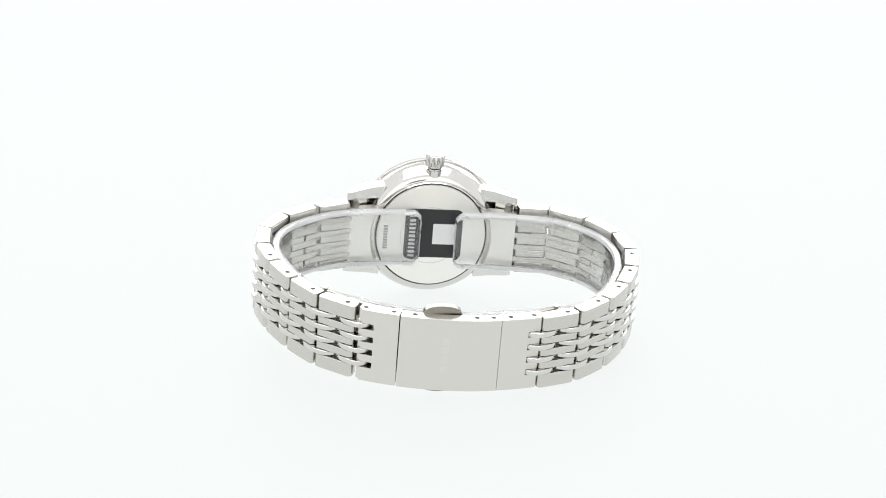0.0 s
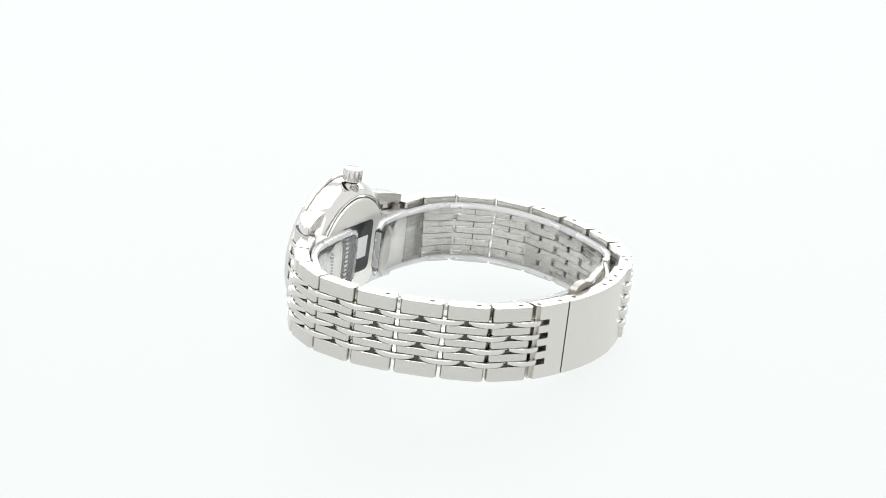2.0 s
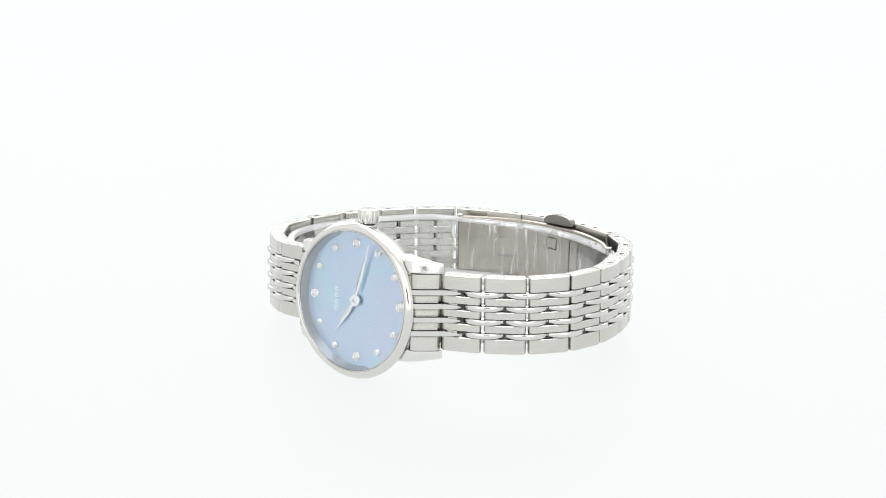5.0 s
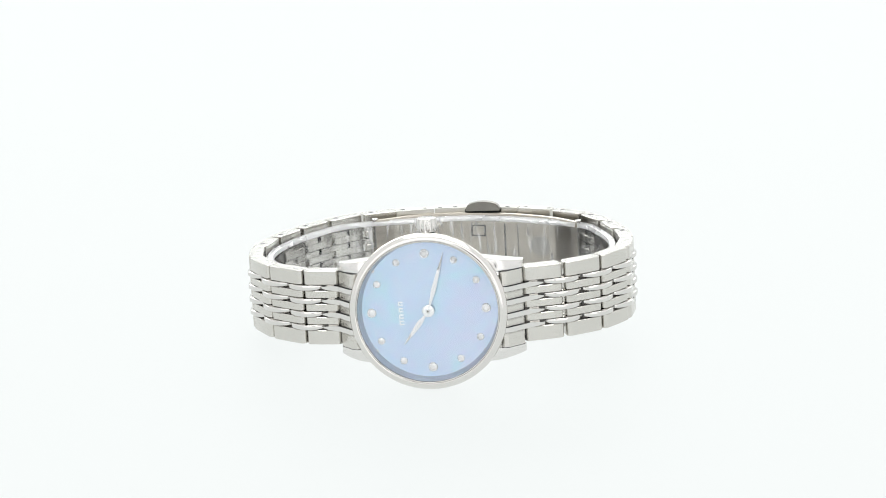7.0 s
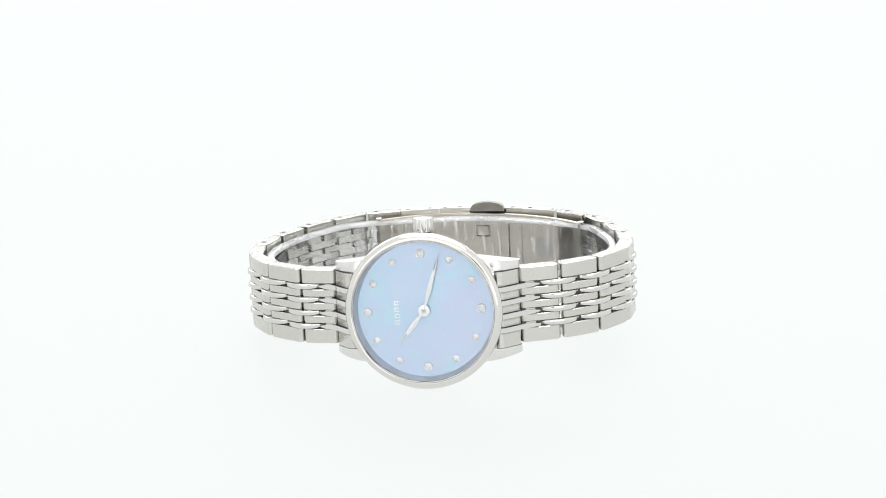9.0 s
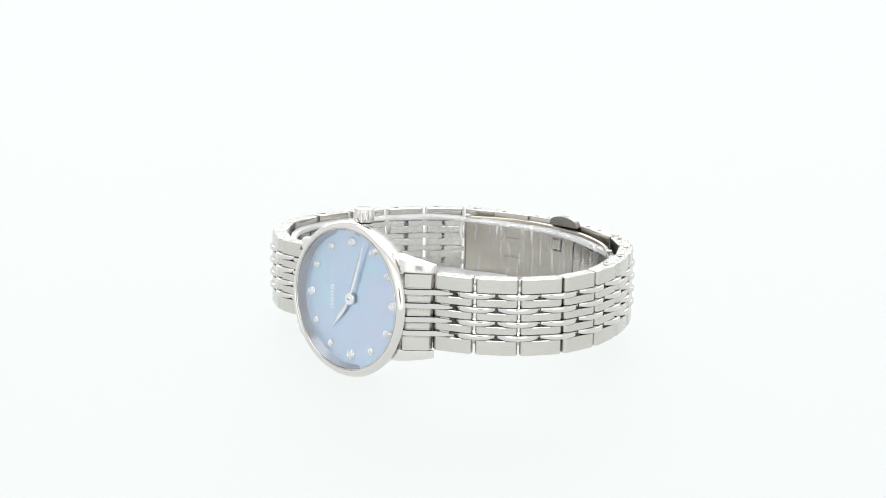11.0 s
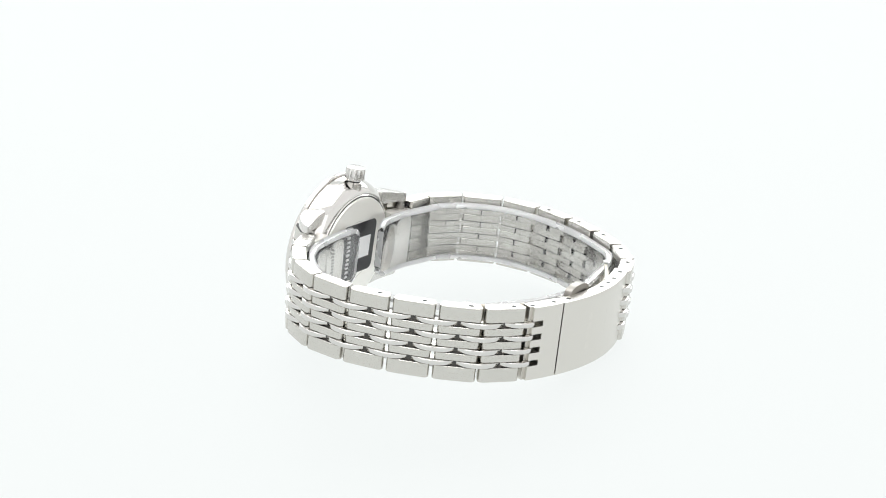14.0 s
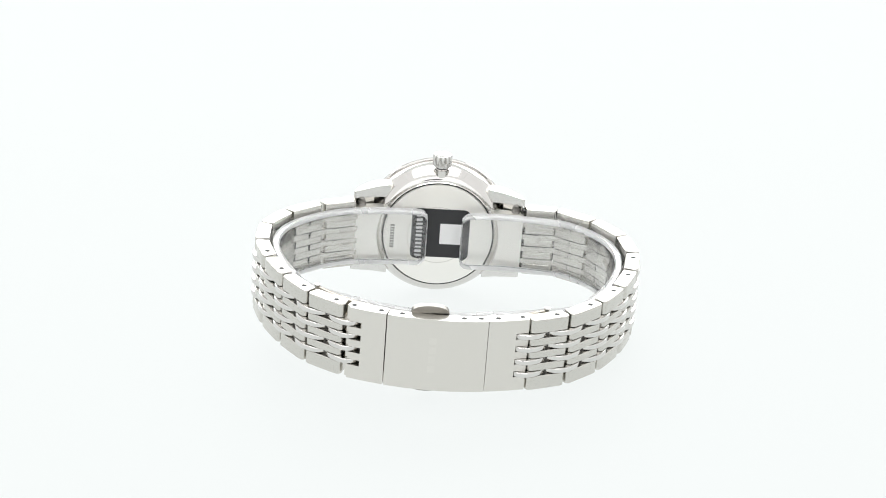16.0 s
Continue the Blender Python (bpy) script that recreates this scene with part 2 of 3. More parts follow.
def plate_mesh(length, z0, z1, name):
    """One brushed link plate: a bar with a slightly crowned outside, tapered towards the wrist, with rounded ends."""
    g, t, r = 0.33, 0.4, 0.8
    arc = [(1 - math.sin(radians(a)), math.cos(radians(a)) - 1) for a in (90, 68, 45, 22, 0)]
    pts = [(g + r * x, r * y) for x, y in arc] + [(length * 0.5, 0.05)] + [(length - g - r * x, r * y) for x, y in reversed(arc)]
    pts += [(length - g - t, -THICK + 0.3), (length - g - t - 0.06, -THICK + 0.08), (length - g - t - 0.2, -THICK),
            (g + t + 0.2, -THICK), (g + t + 0.06, -THICK + 0.08), (g + t, -THICK + 0.3)]
    bm = bmesh.new()
    prism(bm, pts, z0, z1)
    bmesh.ops.recalc_face_normals(bm, faces=bm.faces)
    caps = [e for e in bm.edges if abs(e.verts[0].co.z - e.verts[1].co.z) < 1e-5]
    bmesh.ops.bevel(bm, geom=caps, offset=0.1, segments=1, affect="EDGES")
    bmesh.ops.scale(bm, vec=(MM, MM, MM), verts=bm.verts)
    me = bpy.data.meshes.new(name)
    bm.to_mesh(me)
    bm.free()
    me.materials.append(BRUSHED)
    me.shade_smooth()
    me.set_sharp_from_angle(angle=radians(28))
    return me


def bar_mesh(back, ahead, bend, name):
    """A thin polished arched bar that bridges two links which lean towards each other by the given slope."""
    bm = bmesh.new()
    n = 15
    rings = []
    for k in range(n):
        u = -1 + 2 * k / (n - 1)
        x = u * (ahead if u > 0 else back)
        top = 0.3 - 1.3 * abs(u) ** 3.0 - 0.7 * bend * abs(x)
        low = -THICK + 0.03 - bend * abs(x)
        slim = 1 - 0.3 * abs(u) ** 6
        section = ((low, -0.46), (top - 0.2, -0.45), (top - 0.04, -0.38), (top, -0.27), (top, 0.27), (top - 0.04, 0.38), (top - 0.2, 0.45), (low, 0.46))
        rings.append([bm.verts.new((x * 0.88 if y == low else x, y, z if y == low else z * slim)) for y, z in section])
    for a, b in zip(rings, rings[1:]):
        for k in range(8):
            face = bm.faces.new((a[k], a[(k + 1) % 8], b[(k + 1) % 8], b[k]))
            # the side that touches the wrist is brushed like the plates
            face.material_index = 1 if k == 7 else 0
    bm.faces.new(rings[0][::-1])
    bm.faces.new(rings[-1])
    bmesh.ops.recalc_face_normals(bm, faces=bm.faces)
    bmesh.ops.scale(bm, vec=(MM, MM, MM), verts=bm.verts)
    me = bpy.data.meshes.new(name)
    bm.to_mesh(me)
    bm.free()
    me.materials.append(POLISHED)
    me.materials.append(BRUSHED)
    me.shade_smooth()
    me.set_sharp_from_angle(angle=radians(50))
    return me


def pins_mesh(length):
    bm = bmesh.new()
    for x in (length * 0.14, length * 0.86):
        rod(bm, 0.55, (x, -1.25, -HALF + 0.25), (x, -1.25, HALF - 0.25))
    prism(bm, [(length * 0.4, -0.7), (length * 0.6, -0.7), (length * 0.58, -1.5), (length * 0.42, -1.5)], -HALF + 0.3, HALF - 0.3)
    bmesh.ops.recalc_face_normals(bm, faces=bm.faces)
    bmesh.ops.scale(bm, vec=(MM, MM, MM), verts=bm.verts)
    me = bpy.data.meshes.new("bracelet_link")
    bm.to_mesh(me)
    bm.free()
    me.materials.append(PIN_STEEL)
    me.shade_smooth()
    me.set_sharp_from_angle(angle=radians(40))
    return me


def pin_hole_mesh():
    bm = bmesh.new()
    for z in (-1, 1):
        rod(bm, 0.47, (0, 0, z * HALF), (0, 0, z * (HALF + 0.006)), 12)
    bmesh.ops.scale(bm, vec=(MM, MM, MM), verts=bm.verts)
    me = bpy.data.meshes.new("pin_hole")
    bm.to_mesh(me)
    bm.free()
    me.materials.append(DARK)
    return me


PIN_HOLE = pin_hole_mesh()


def arm(start, side, lengths, headings, drilled):
    """One half of the bracelet: links chained from the case towards the clasp. Returns the joints."""
    joints = [Vector(start)]
    for i, (pitch, h) in enumerate(zip(lengths, headings)):
        # direction of the link in the plane of the loop, seen from the crown's side
        d = Vector((side * math.cos(radians(h)), -math.sin(radians(h))))
        a = joints[-1]
        b = a + d * pitch
        # the far half runs the other way round, so its links are laid from their far end
        x_dir, origin = (d, a) if side > 0 else (-d, b)
        turn = math.degrees(math.atan2(x_dir.y, x_dir.x))
        link = placed("bracelet_link", pins_mesh(pitch), watch, "brushed steel bracelet link with polished bars", mm(origin.x, origin.y, 0, 0, 0, turn))
        for z0, z1 in ROWS:
            placed("link_plate", plate_mesh(pitch, z0, z1, "link_plate"), link)
        last = i + 1 == len(headings)
        following = h + 20 if last else headings[i + 1]
        half_turn = math.radians((following - h) / 2)
        here, beyond = pitch / 2 - 0.27, 2.5 if last else lengths[i + 1] / 2 - 0.27
        bar = bar_mesh(here, beyond, math.tan(half_turn), "link_bar") if side > 0 else bar_mesh(beyond, here, math.tan(half_turn), "link_bar")
        end_x = pitch if side > 0 else 0.0
        for z in BARS:
            placed("link_bar", bar, link, "thin polished steel bar", Matrix.Translation((end_x * MM, 0, z * MM)) @ Matrix.Rotation(-half_turn * side, 4, "Z"))
        if i >= len(headings) - drilled:
            hole_x = 0.3 * pitch
            placed("pin_hole", PIN_HOLE, link, "small dark pin hole", mm(hole_x, -1.2, 0))
        joints.append(b)
    return joints


SIX_SIDE = arm((-16.2, 20.3), -1, [7.57, 7.74, 7.89, 7.8, 7.73, 7.88, 7.89, 7.95], [21.3, 37.1, 59.3, 86.0, 103.5, 114.0, 123.9, 144.2], 4)
TWELVE_SIDE = arm((14.9, 20.4), 1, [6.86, 8.24, 8.58, 7.98, 8.02, 8.01, 7.96, 8.24, 7.78], [3.8, 32.7, 55.9, 81.4, 99.3, 111.6, 122.7, 137.2, 157.7], 5)


# -- clasp --
AT_CLASP = mm(0.3, 0.3, 0)


def clasp_y(x):
    return -31.8 + 0.0122 * (x + 0.5) ** 2


def clasp_slab(bm, x0, x1, z0, z1, outer=0.0, inner=2.3, n=8):
    """A block curved with the clasp."""
    xs = [x0 + (x1 - x0) * k / n for k in range(n + 1)]
    def off(x, d):
        s = 0.0244 * (x + 0.5)
        l = math.hypot(1, s)
        return (x - d * s / l, clasp_y(x) + d / l)
    prism(bm, [off(x, -outer) for x in xs] + [off(x, inner) for x in reversed(xs)], z0, z1)


clasp = bmesh.new()
clasp_slab(clasp, -11.2, 5.55, -HALF, HALF, 0.08, 2.1, 16)
rounded(clasp, 0.14, 2, 50)
clasp = part("clasp_cover", clasp, BRUSHED_CLASP, watch, "plain brushed steel folding clasp cover", AT_CLASP)
for k, z in enumerate((-2.6, -0.85, 0.9, 2.6)):
    mark = bmesh.new()
    clasp_slab(mark, -4.1, -2.9, z - 0.6, z + 0.6, 0.088, -0.06, 2)
    part("engraved_bar", mark, ETCH_FAINT, clasp, "faint engraved mark")
groove = bmesh.new()
clasp_slab(groove, 2.18, 2.22, -3.4, 3.4, 0.086, -0.06, 1)
part("scored_line", groove, ETCH_FAINT, clasp, "faint scored line")


def clasp_end(x0, x1, notch_at, hole_xs):
    """A solid end link whose slots take the last polished bars."""
    bm = bmesh.new()
    lo, hi = (x0 + notch_at, x1) if notch_at > 0 else (x0, x1 + notch_at)
    clasp_slab(bm, lo, hi, -HALF, HALF, 0.0, 2.4)
    fx0, fx1 = (x0, lo + 0.0) if notch_at > 0 else (hi, x1)
    for z0, z1 in ROWS:
        clasp_slab(bm, fx0, fx1, z0, z1, 0.0, 2.4, 4)
    bmesh.ops.remove_doubles(bm, verts=bm.verts, dist=1e-4)
    tip = x0 if notch_at > 0 else x1
    corners = [e for e in bm.edges if abs(e.verts[0].co.z - e.verts[1].co.z) > 0.5 and all(abs(v.co.x - tip) < 0.05 for v in e.verts)]
    bmesh.ops.bevel(bm, geom=corners, offset=0.6, segments=4, affect="EDGES")
    link = part("clasp_end_link", bm, BRUSHED_CLASP, watch, "slotted brushed steel end link beside the clasp", AT_CLASP)
    for x in hole_xs:
        placed("pin_hole", PIN_HOLE, link, "small dark pin hole", mm(x, clasp_y(x) + 1.2, 0))
    return link


clasp_end(-18.0, -11.4, 2.6, (-16.7, -12.2))
clasp_end(5.65, 13.0, -2.6, (11.3, 7.2))
for x in (-8.75, 1.5, 4.3):
    placed("pin_hole", PIN_HOLE, clasp, "small dark pin hole", mm(x, clasp_y(x) + 1.2, 0))
for side in (-1, 1):
    slot = bmesh.new()
    prism(slot, rounded_rect(-7.6, clasp_y(-4.1) + 2.12, -0.6, clasp_y(-4.1) + 2.75, 0.2), side * 5.6, side * 6.25)
    part("button_shade", slot, DARK, watch, "dark block painted as shade under the clasp button", AT_CLASP)
    button = bmesh.new()
    dome = [(3.2 * math.cos(radians(a)), 1.75 * math.sin(radians(a)) ** 0.62) for a in range(0, 181, 12)]
    prism(button, dome, -0.65, 0.65)
    rounded(button, 0.3, 3, 60)
    # dome outline along the edge of the clasp, standing out sideways
    at = AT_CLASP @ mm(-4.1, clasp_y(-4.1) + 2.95, side * 6.1, 90 if side > 0 else -90, 0, 0)
    part("clasp_button", button, BUTTON, watch, "satin rounded clasp push button", at, 40)

blade = bmesh.new()
BLADE_PATH = spline([(-23.0, -18.6), (-17.4, -23.4), (-9.2, -27.3), (0, -28.9), (8, -27.9), (15.9, -23.7)], 8)
ribbon(blade, BLADE_PATH, 5.75, 0.8)
blade = part("clasp_blade", blade, BLADE, watch, "curved steel folding blade inside the clasp", AT_CLASP)
for x, y in ((-23.0, -18.6), (15.9, -23.7)):
    pin = bmesh.new()
    rod(pin, 0.3, (x, y, -5.74), (x, y, 5.74), 20)
    rounded(pin, 0.05)
    part("hinge_pin", pin, ETCH, blade, "round steel hinge pin")
    for end in (-1, 1):
        head = bmesh.new()
        rod(head, 0.6, (x, y, end * 5.75), (x, y, end * 6.05), 20)
        rounded(head, 0.15, 2)
        part("pin_head", head, POLISHED, blade, "rounded bright pin head")

def blade_y(x):
    """The inner face of the blade."""
    for a, b in zip(BLADE_PATH, BLADE_PATH[1:]):
        if a[0] <= x <= b[0]:
            s = (b[1] - a[1]) / (b[0] - a[0])
            return a[1] + s * (x - a[0]) + 0.4 * math.hypot(1, s)
    return -28.5


for name, x, wide, z0, z1, mat, label in (("latch_window", -3.3, 2.9, 1.2, 3.3, DARK, "dark rectangular latch window"),
                                          ("latch_tongue", -3.3, 2.2, 1.5, 3.1, BLADE, "small satin latch tongue"),
                                          ("fold_line", -8.5, 0.3, -4.6, 3.6, DARK, "dark fold line"),
                                          ("fold_line", -11.1, 0.2, -4.6, 3.6, ETCH, "grey fold line"),
                                          ("slot_edge", 7.6, 9.0, -1.5, 2.1, ETCH, "dark edge of a long pressed slot"),
                                          ("boss", 7.6, 8.4, -1.05, 1.95, BLADE, "long oval pressed boss"),
                                          ("boss", -15.6, 4.2, -1.6, 1.8, PRESSED, "oval pressed boss")):
    bm = bmesh.new()
    r = min(wide, z1 - z0) * (0.35 if name in ("boss", "slot_edge") else 0.1)
    prism(bm, rounded_rect(-wide / 2, z0, wide / 2, z1, r), -0.55, 0.14 if name == "latch_tongue" or (name == "boss" and mat is BLADE) else 0.08)
    slope = math.degrees(math.atan((blade_y(x + 0.5) - blade_y(x - 0.5))))
    # local x along the blade, local y up its width, local z towards the wrist
    at = mm(x, blade_y(x), 0, 0, 0, slope) @ Matrix(((1, 0, 0, 0), (0, 0, 1, 0), (0, 1, 0, 0), (0, 0, 0, 1)))
    part(name, bm, mat, blade, label, at)

# -- case, turned about the dial's normal (y), crown along z --
TO_CASE = mm(-0.6, 20.94, 0.03, 2.16)
case = bmesh.new()
FLANK = [(13.0 - 2.4 * (1 - math.cos(radians(a))) ** 0.9, 2.95 - 4.25 * math.sin(radians(a))) for a in range(0, 91, 9)]
lathe(case, [(0, 2.2), (11.9, 2.2), (11.95, 3.02), (12.9, 3.02)] + FLANK + [(10.45, -1.5), (0, -1.5)], 128)
case = part("case", case, CASE_STEEL, watch, "polished round bowl-shaped steel case", TO_CASE, 25)

bezel = bmesh.new()
lathe(bezel, [(12.0, 3.06), (11.98, 4.2), (12.03, 4.3), (12.12, 4.33), (12.2, 4.28), (12.24, 4.3), (12.4, 4.4), (12.62, 4.4), (12.9, 4.28), (13.18, 4.03), (13.38, 3.72),
              (13.45, 3.45), (13.4, 3.2), (13.25, 3.08), (12.0, 3.06)], 128)
bmesh.ops.remove_doubles(bezel, verts=bezel.verts, dist=1e-4)
seam = bmesh.new()
lathe(seam, [(12.16, 4.2), (12.25, 4.2), (12.25, 4.312), (12.16, 4.312), (12.16, 4.2)], 128)
bmesh.ops.remove_doubles(seam, verts=seam.verts, dist=1e-4)
part("bezel_groove", seam, ETCH, case, "fine grey groove inside the bezel")
part("bezel", bezel, CASE_STEEL, case, "smooth polished steel bezel with a fine inner lip", None, 25)

ring = bmesh.new()
lathe(ring, [(11.97, 4.0), (11.72, 3.4), (11.42, 2.62), (11.38, 2.504), (11.97, 2.504), (11.97, 4.0)], 128)
bmesh.ops.remove_doubles(ring, verts=ring.verts, dist=1e-4)
part("inner_ring", ring, RING_STEEL, case, "sloping satin steel ring round the dial", None, 40)

crystal = bmesh.new()
lathe(crystal, [(0, 4.36), (6, 4.35), (11.3, 4.31), (11.75, 4.27), (11.96, 4.17), (11.96, 4.02), (11.6, 4.02), (6, 4.05), (0, 4.06)])
crystal = part("crystal", crystal, CRYSTAL, case, "clear domed watch glass", None, 25)
crystal.visible_shadow = False

dial = bmesh.new()
lathe(dial, [(0, 2.5), (11.8, 2.5), (11.8, 2.25), (0, 2.25)])
dial = part("dial", dial, DIAL, case, "pale blue mother-of-pearl dial", mm(0, 0, 0, 0, 1.84, 0))

back = bmesh.new()
lathe(back, [(0, -1.9), (9.75, -1.9), (10.1, -1.8), (10.17, -1.45), (10.3, -1.42), (10.3, -1.3), (0, -1.3)])
back = part("case_back", back, BACK_STEEL, case, "satin steel case back with an engraved ring", None, 20)

for r0, r1, y, mat, label in ((10.2, 10.44, -1.52, DARK, "dark seam round the case back"), (5.6, 5.75, -1.903, ETCH_FAINT, "fine engraved ring")):
    seam = bmesh.new()
    lathe(seam, [(r0, y), (r1, y), (r1, y + 0.05), (r0, y + 0.05), (r0, y)])
    bmesh.ops.remove_doubles(seam, verts=seam.verts, dist=1e-4)
    part("back_ring", seam, mat, back, label)

sticker = bmesh.new()
prism(sticker, rounded_rect(-4.95, -4.5, 5.9, 5.35, 1.2), 0, 0.06)
STICK = mm(0, -1.904, 0, 90)
sticker = part("sticker", sticker, STICKER, case, "black protective film sticker with white print", STICK)
code = bmesh.new()
prism(code, rounded_rect(0.4, -1.75, 4.5, 2.4, 0.1), 0.06, 0.075)
part("print_patch", code, PRINT, sticker, "plain white printed square")
z = -4.0
for k in range(11):
    wide = (0.4, 0.52, 0.34, 0.46)[k % 4]
    glyph = bmesh.new()
    prism(glyph, rounded_rect(-4.1, z, -3.05, z + wide, 0.08, 2), 0.06, 0.075)
    part("print_bar", glyph, PRINT, sticker, "white printed bar")
    z += wide + 0.33
z = -2.6
for k in range(9):
    glyph = bmesh.new()
    prism(glyph, rounded_rect(-8.9, z, -8.1, z + 0.32, 0.05, 2), 0.0, 0.012)
    part("engraved_bar", glyph, ETCH, back, "small engraved mark", STICK)
    z += 0.52

# -- hour markers: set stones --
def stone(radius):
    bm = bmesh.new()
    lathe(bm, [(0, 0.46), (0.52 * radius, 0.44), (0.95 * radius, 0.2), (0.8 * radius, 0.02), (0, 0.0)], 8)
    return bm


for hour in range(12):
    big = hour % 3 == 0
    a = radians(30 * hour)
    r = 0.8 if big else 0.65
    at = mm(9.75 * math.cos(a), 2.5, 9.75 * math.sin(a))
    seat = bmesh.new()
    lathe(seat, [(r * 0.72, 0.0), (r, 0.0), (r * 1.02, 0.18), (r * 0.9, 0.3), (r * 0.78, 0.24), (r * 0.72, 0.06), (r * 0.72, 0.0)], 24)
    for k in range(4):
        c = radians(45 + 90 * k)
        bmesh.ops.create_icosphere(seat, subdivisions=1, radius=r * 0.24, matrix=Matrix.Translation((r * 0.84 * math.cos(c), 0.3, r * 0.84 * math.sin(c))))
    marker = part("hour_marker", seat, HAND_STEEL, dial, "round silver hour marker set with a stone", at, 40)
    part("stone", stone(r * 0.88), GEM, marker, "sparkling clear faceted stone", mm(0, 0.04, 0), 5)

# brand on the dial as plain bars
for z in (-2.3, -1.2, -0.1, 1.0):
    glyph = bmesh.new()
    for low in (0.0, 0.52):
        prism(glyph, rounded_rect(4.3, z + low, 5.15, z + low + 0.2, 0.07, 3), 0, 0.06)
    prism(glyph, rounded_rect(4.95, z + 0.1, 5.13, z + 0.62, 0.06, 3), 0, 0.058)
    part("dial_bar", glyph, HAND_STEEL, dial, "small silver applied mark", Matrix.Translation((0, 2.5 * MM, 0)) @ Matrix(((1, 0, 0, 0), (0, 0, 1, 0), (0, 1, 0, 0), (0, 0, 0, 1))))


def watch_hand(name, length, wide, degrees, height, label):
    """A leaf-shaped pointer with a ridge, pointing along x before it is turned."""
    bm = bmesh.new()
    outline = [(-0.2, 0.14), (0.9, 0.16), (length * 0.36, wide / 2), (length * 0.7, wide * 0.3), (length, 0.03)]
    top = [(x, 0.14 if 0 < i < 4 else 0.1) for i, (x, w) in enumerate(outline)]
    left = [bm.verts.new((x, 0, w)) for x, w in outline]
    right = [bm.verts.new((x, 0, -w)) for x, w in outline]
    ridge = [bm.verts.new((x, y, 0)) for x, y in top]
    for i in range(4):
        bm.faces.new((left[i], left[i + 1], ridge[i + 1], ridge[i]))
        bm.faces.new((ridge[i], ridge[i + 1], right[i + 1], right[i]))
        bm.faces.new((right[i], right[i + 1], left[i + 1], left[i]))
    bm.faces.new((left[0], ridge[0], right[0]))
    bm.faces.new((left[4], right[4], ridge[4]))
    return part(name, bm, HAND_STEEL, dial, label, mm(0, 2.5 + height, 0, 0, -degrees, 0), 10)


watch_hand("hour_pointer", 7.35, 0.95, 309.0, 0.45, "leaf-shaped silver hour pointer")
watch_hand("minute_pointer", 10.4, 0.85, 108.3, 0.7, "leaf-shaped silver minute pointer")
hub = bmesh.new()
lathe(hub, [(0, 0.98), (0.28, 0.98), (0.34, 0.93), (0.4, 0.8), (0.95, 0.78), (1.05, 0.7), (1.05, 0.4), (0.4, 0.35), (0.4, 0.0), (0, 0.0)], 32)
hub = part("pointer_hub", hub, HAND_STEEL, dial, "round silver hub of the pointers", mm(0, 2.5, 0))
dot = bmesh.new()
lathe(dot, [(0, 0.99), (0.2, 0.99), (0.2, 0.97), (0, 0.97)], 20)
part("hub_pin", dot, ETCH, hub, "small grey centre pin")

# -- crown --
crown = bmesh.new()
teeth, rings = 12, []
for z, r in ((13.45, 1.3), (13.5, 1.62), (13.75, 1.78), (15.45, 1.78), (15.75, 1.6), (15.85, 1.3)):
    ring = []
    for k in range(teeth * 6):
        a = 2 * math.pi * k / (teeth * 6)
        d = 0.2 * (0.5 - 0.5 * math.cos(teeth * a)) ** 1.6 if 13.6 < z < 15.6 else 0.0
        ring.append(crown.verts.new(((r - d) * math.cos(a), (r - d) * math.sin(a), z)))
    rings.append(ring)
for a, b in zip(rings, rings[1:]):
    for k in range(len(a)):
        j = (k + 1) % len(a)
        crown.faces.new((a[k], a[j], b[j], b[k]))
crown.faces.new(rings[0][::-1])
crown.faces.new(rings[-1])
crown = part("crown", crown, CROWN_STEEL, case, "fluted polished steel winding crown", mm(0, 0.4, -0.3), 30)
tube = bmesh.new()
rod(tube, 1.1, (0, 0, 10.5), (0, 0, 13.5), 24)
rod(tube, 1.5, (0, 0, 10.5), (0, 0, 12.9), 24)
part("crown_tube", tube, CASE_STEEL, crown, "polished crown tube")
collar = bmesh.new()
# solid dark ring in place of the shade below the crown
rod(collar, 1.3, (0, 0, 13.15), (0, 0, 13.44), 24)
part("crown_gap_shade", collar, DARK, crown, "dark ring painted as shade in the gap under the crown")


# -- lugs and end pieces --
def lug(sx, sz):
    """A horn that runs out from the flank of the case: brushed face to the dial, chamfered along its outer edge, with a rounded tip."""
    bm = bmesh.new()
    rings = []
    for x, front, rear, wide in ((9.0, 2.6, -0.3, 2.5), (11.4, 2.95, -0.5, 2.15), (12.3, 2.75, -0.75, 2.0), (13.3, 2.2, -1.0, 1.84),
                                 (14.2, 1.5, -1.3, 1.68), (15.0, 0.65, -1.55, 1.54), (15.6, -0.15, -1.65, 1.42), (15.8, -0.5, -1.55, 1.36)):
        z = (6.64, 6.64 + wide - 0.5, 6.64 + wide - 0.12, 6.64 + wide, 6.64 + wide - 0.08, 6.64)
        y = (front, front, front - 0.22, front - 0.75, rear + 0.1, rear)
        rings.append([bm.verts.new((sx * x, b, sz * c)) for b, c in zip(y, z)])
    for a, b in zip(rings, rings[1:]):
        for k in range(6):
            bm.faces.new((a[k], a[(k + 1) % 6], b[(k + 1) % 6], b[k]))
    bm.faces.new(rings[0][::-1])
    bm.faces.new(rings[-1])
    part("lug", bm, LUG_STEEL, case, "polished steel lug", mm(-0.07, 0, -0.03), 30)


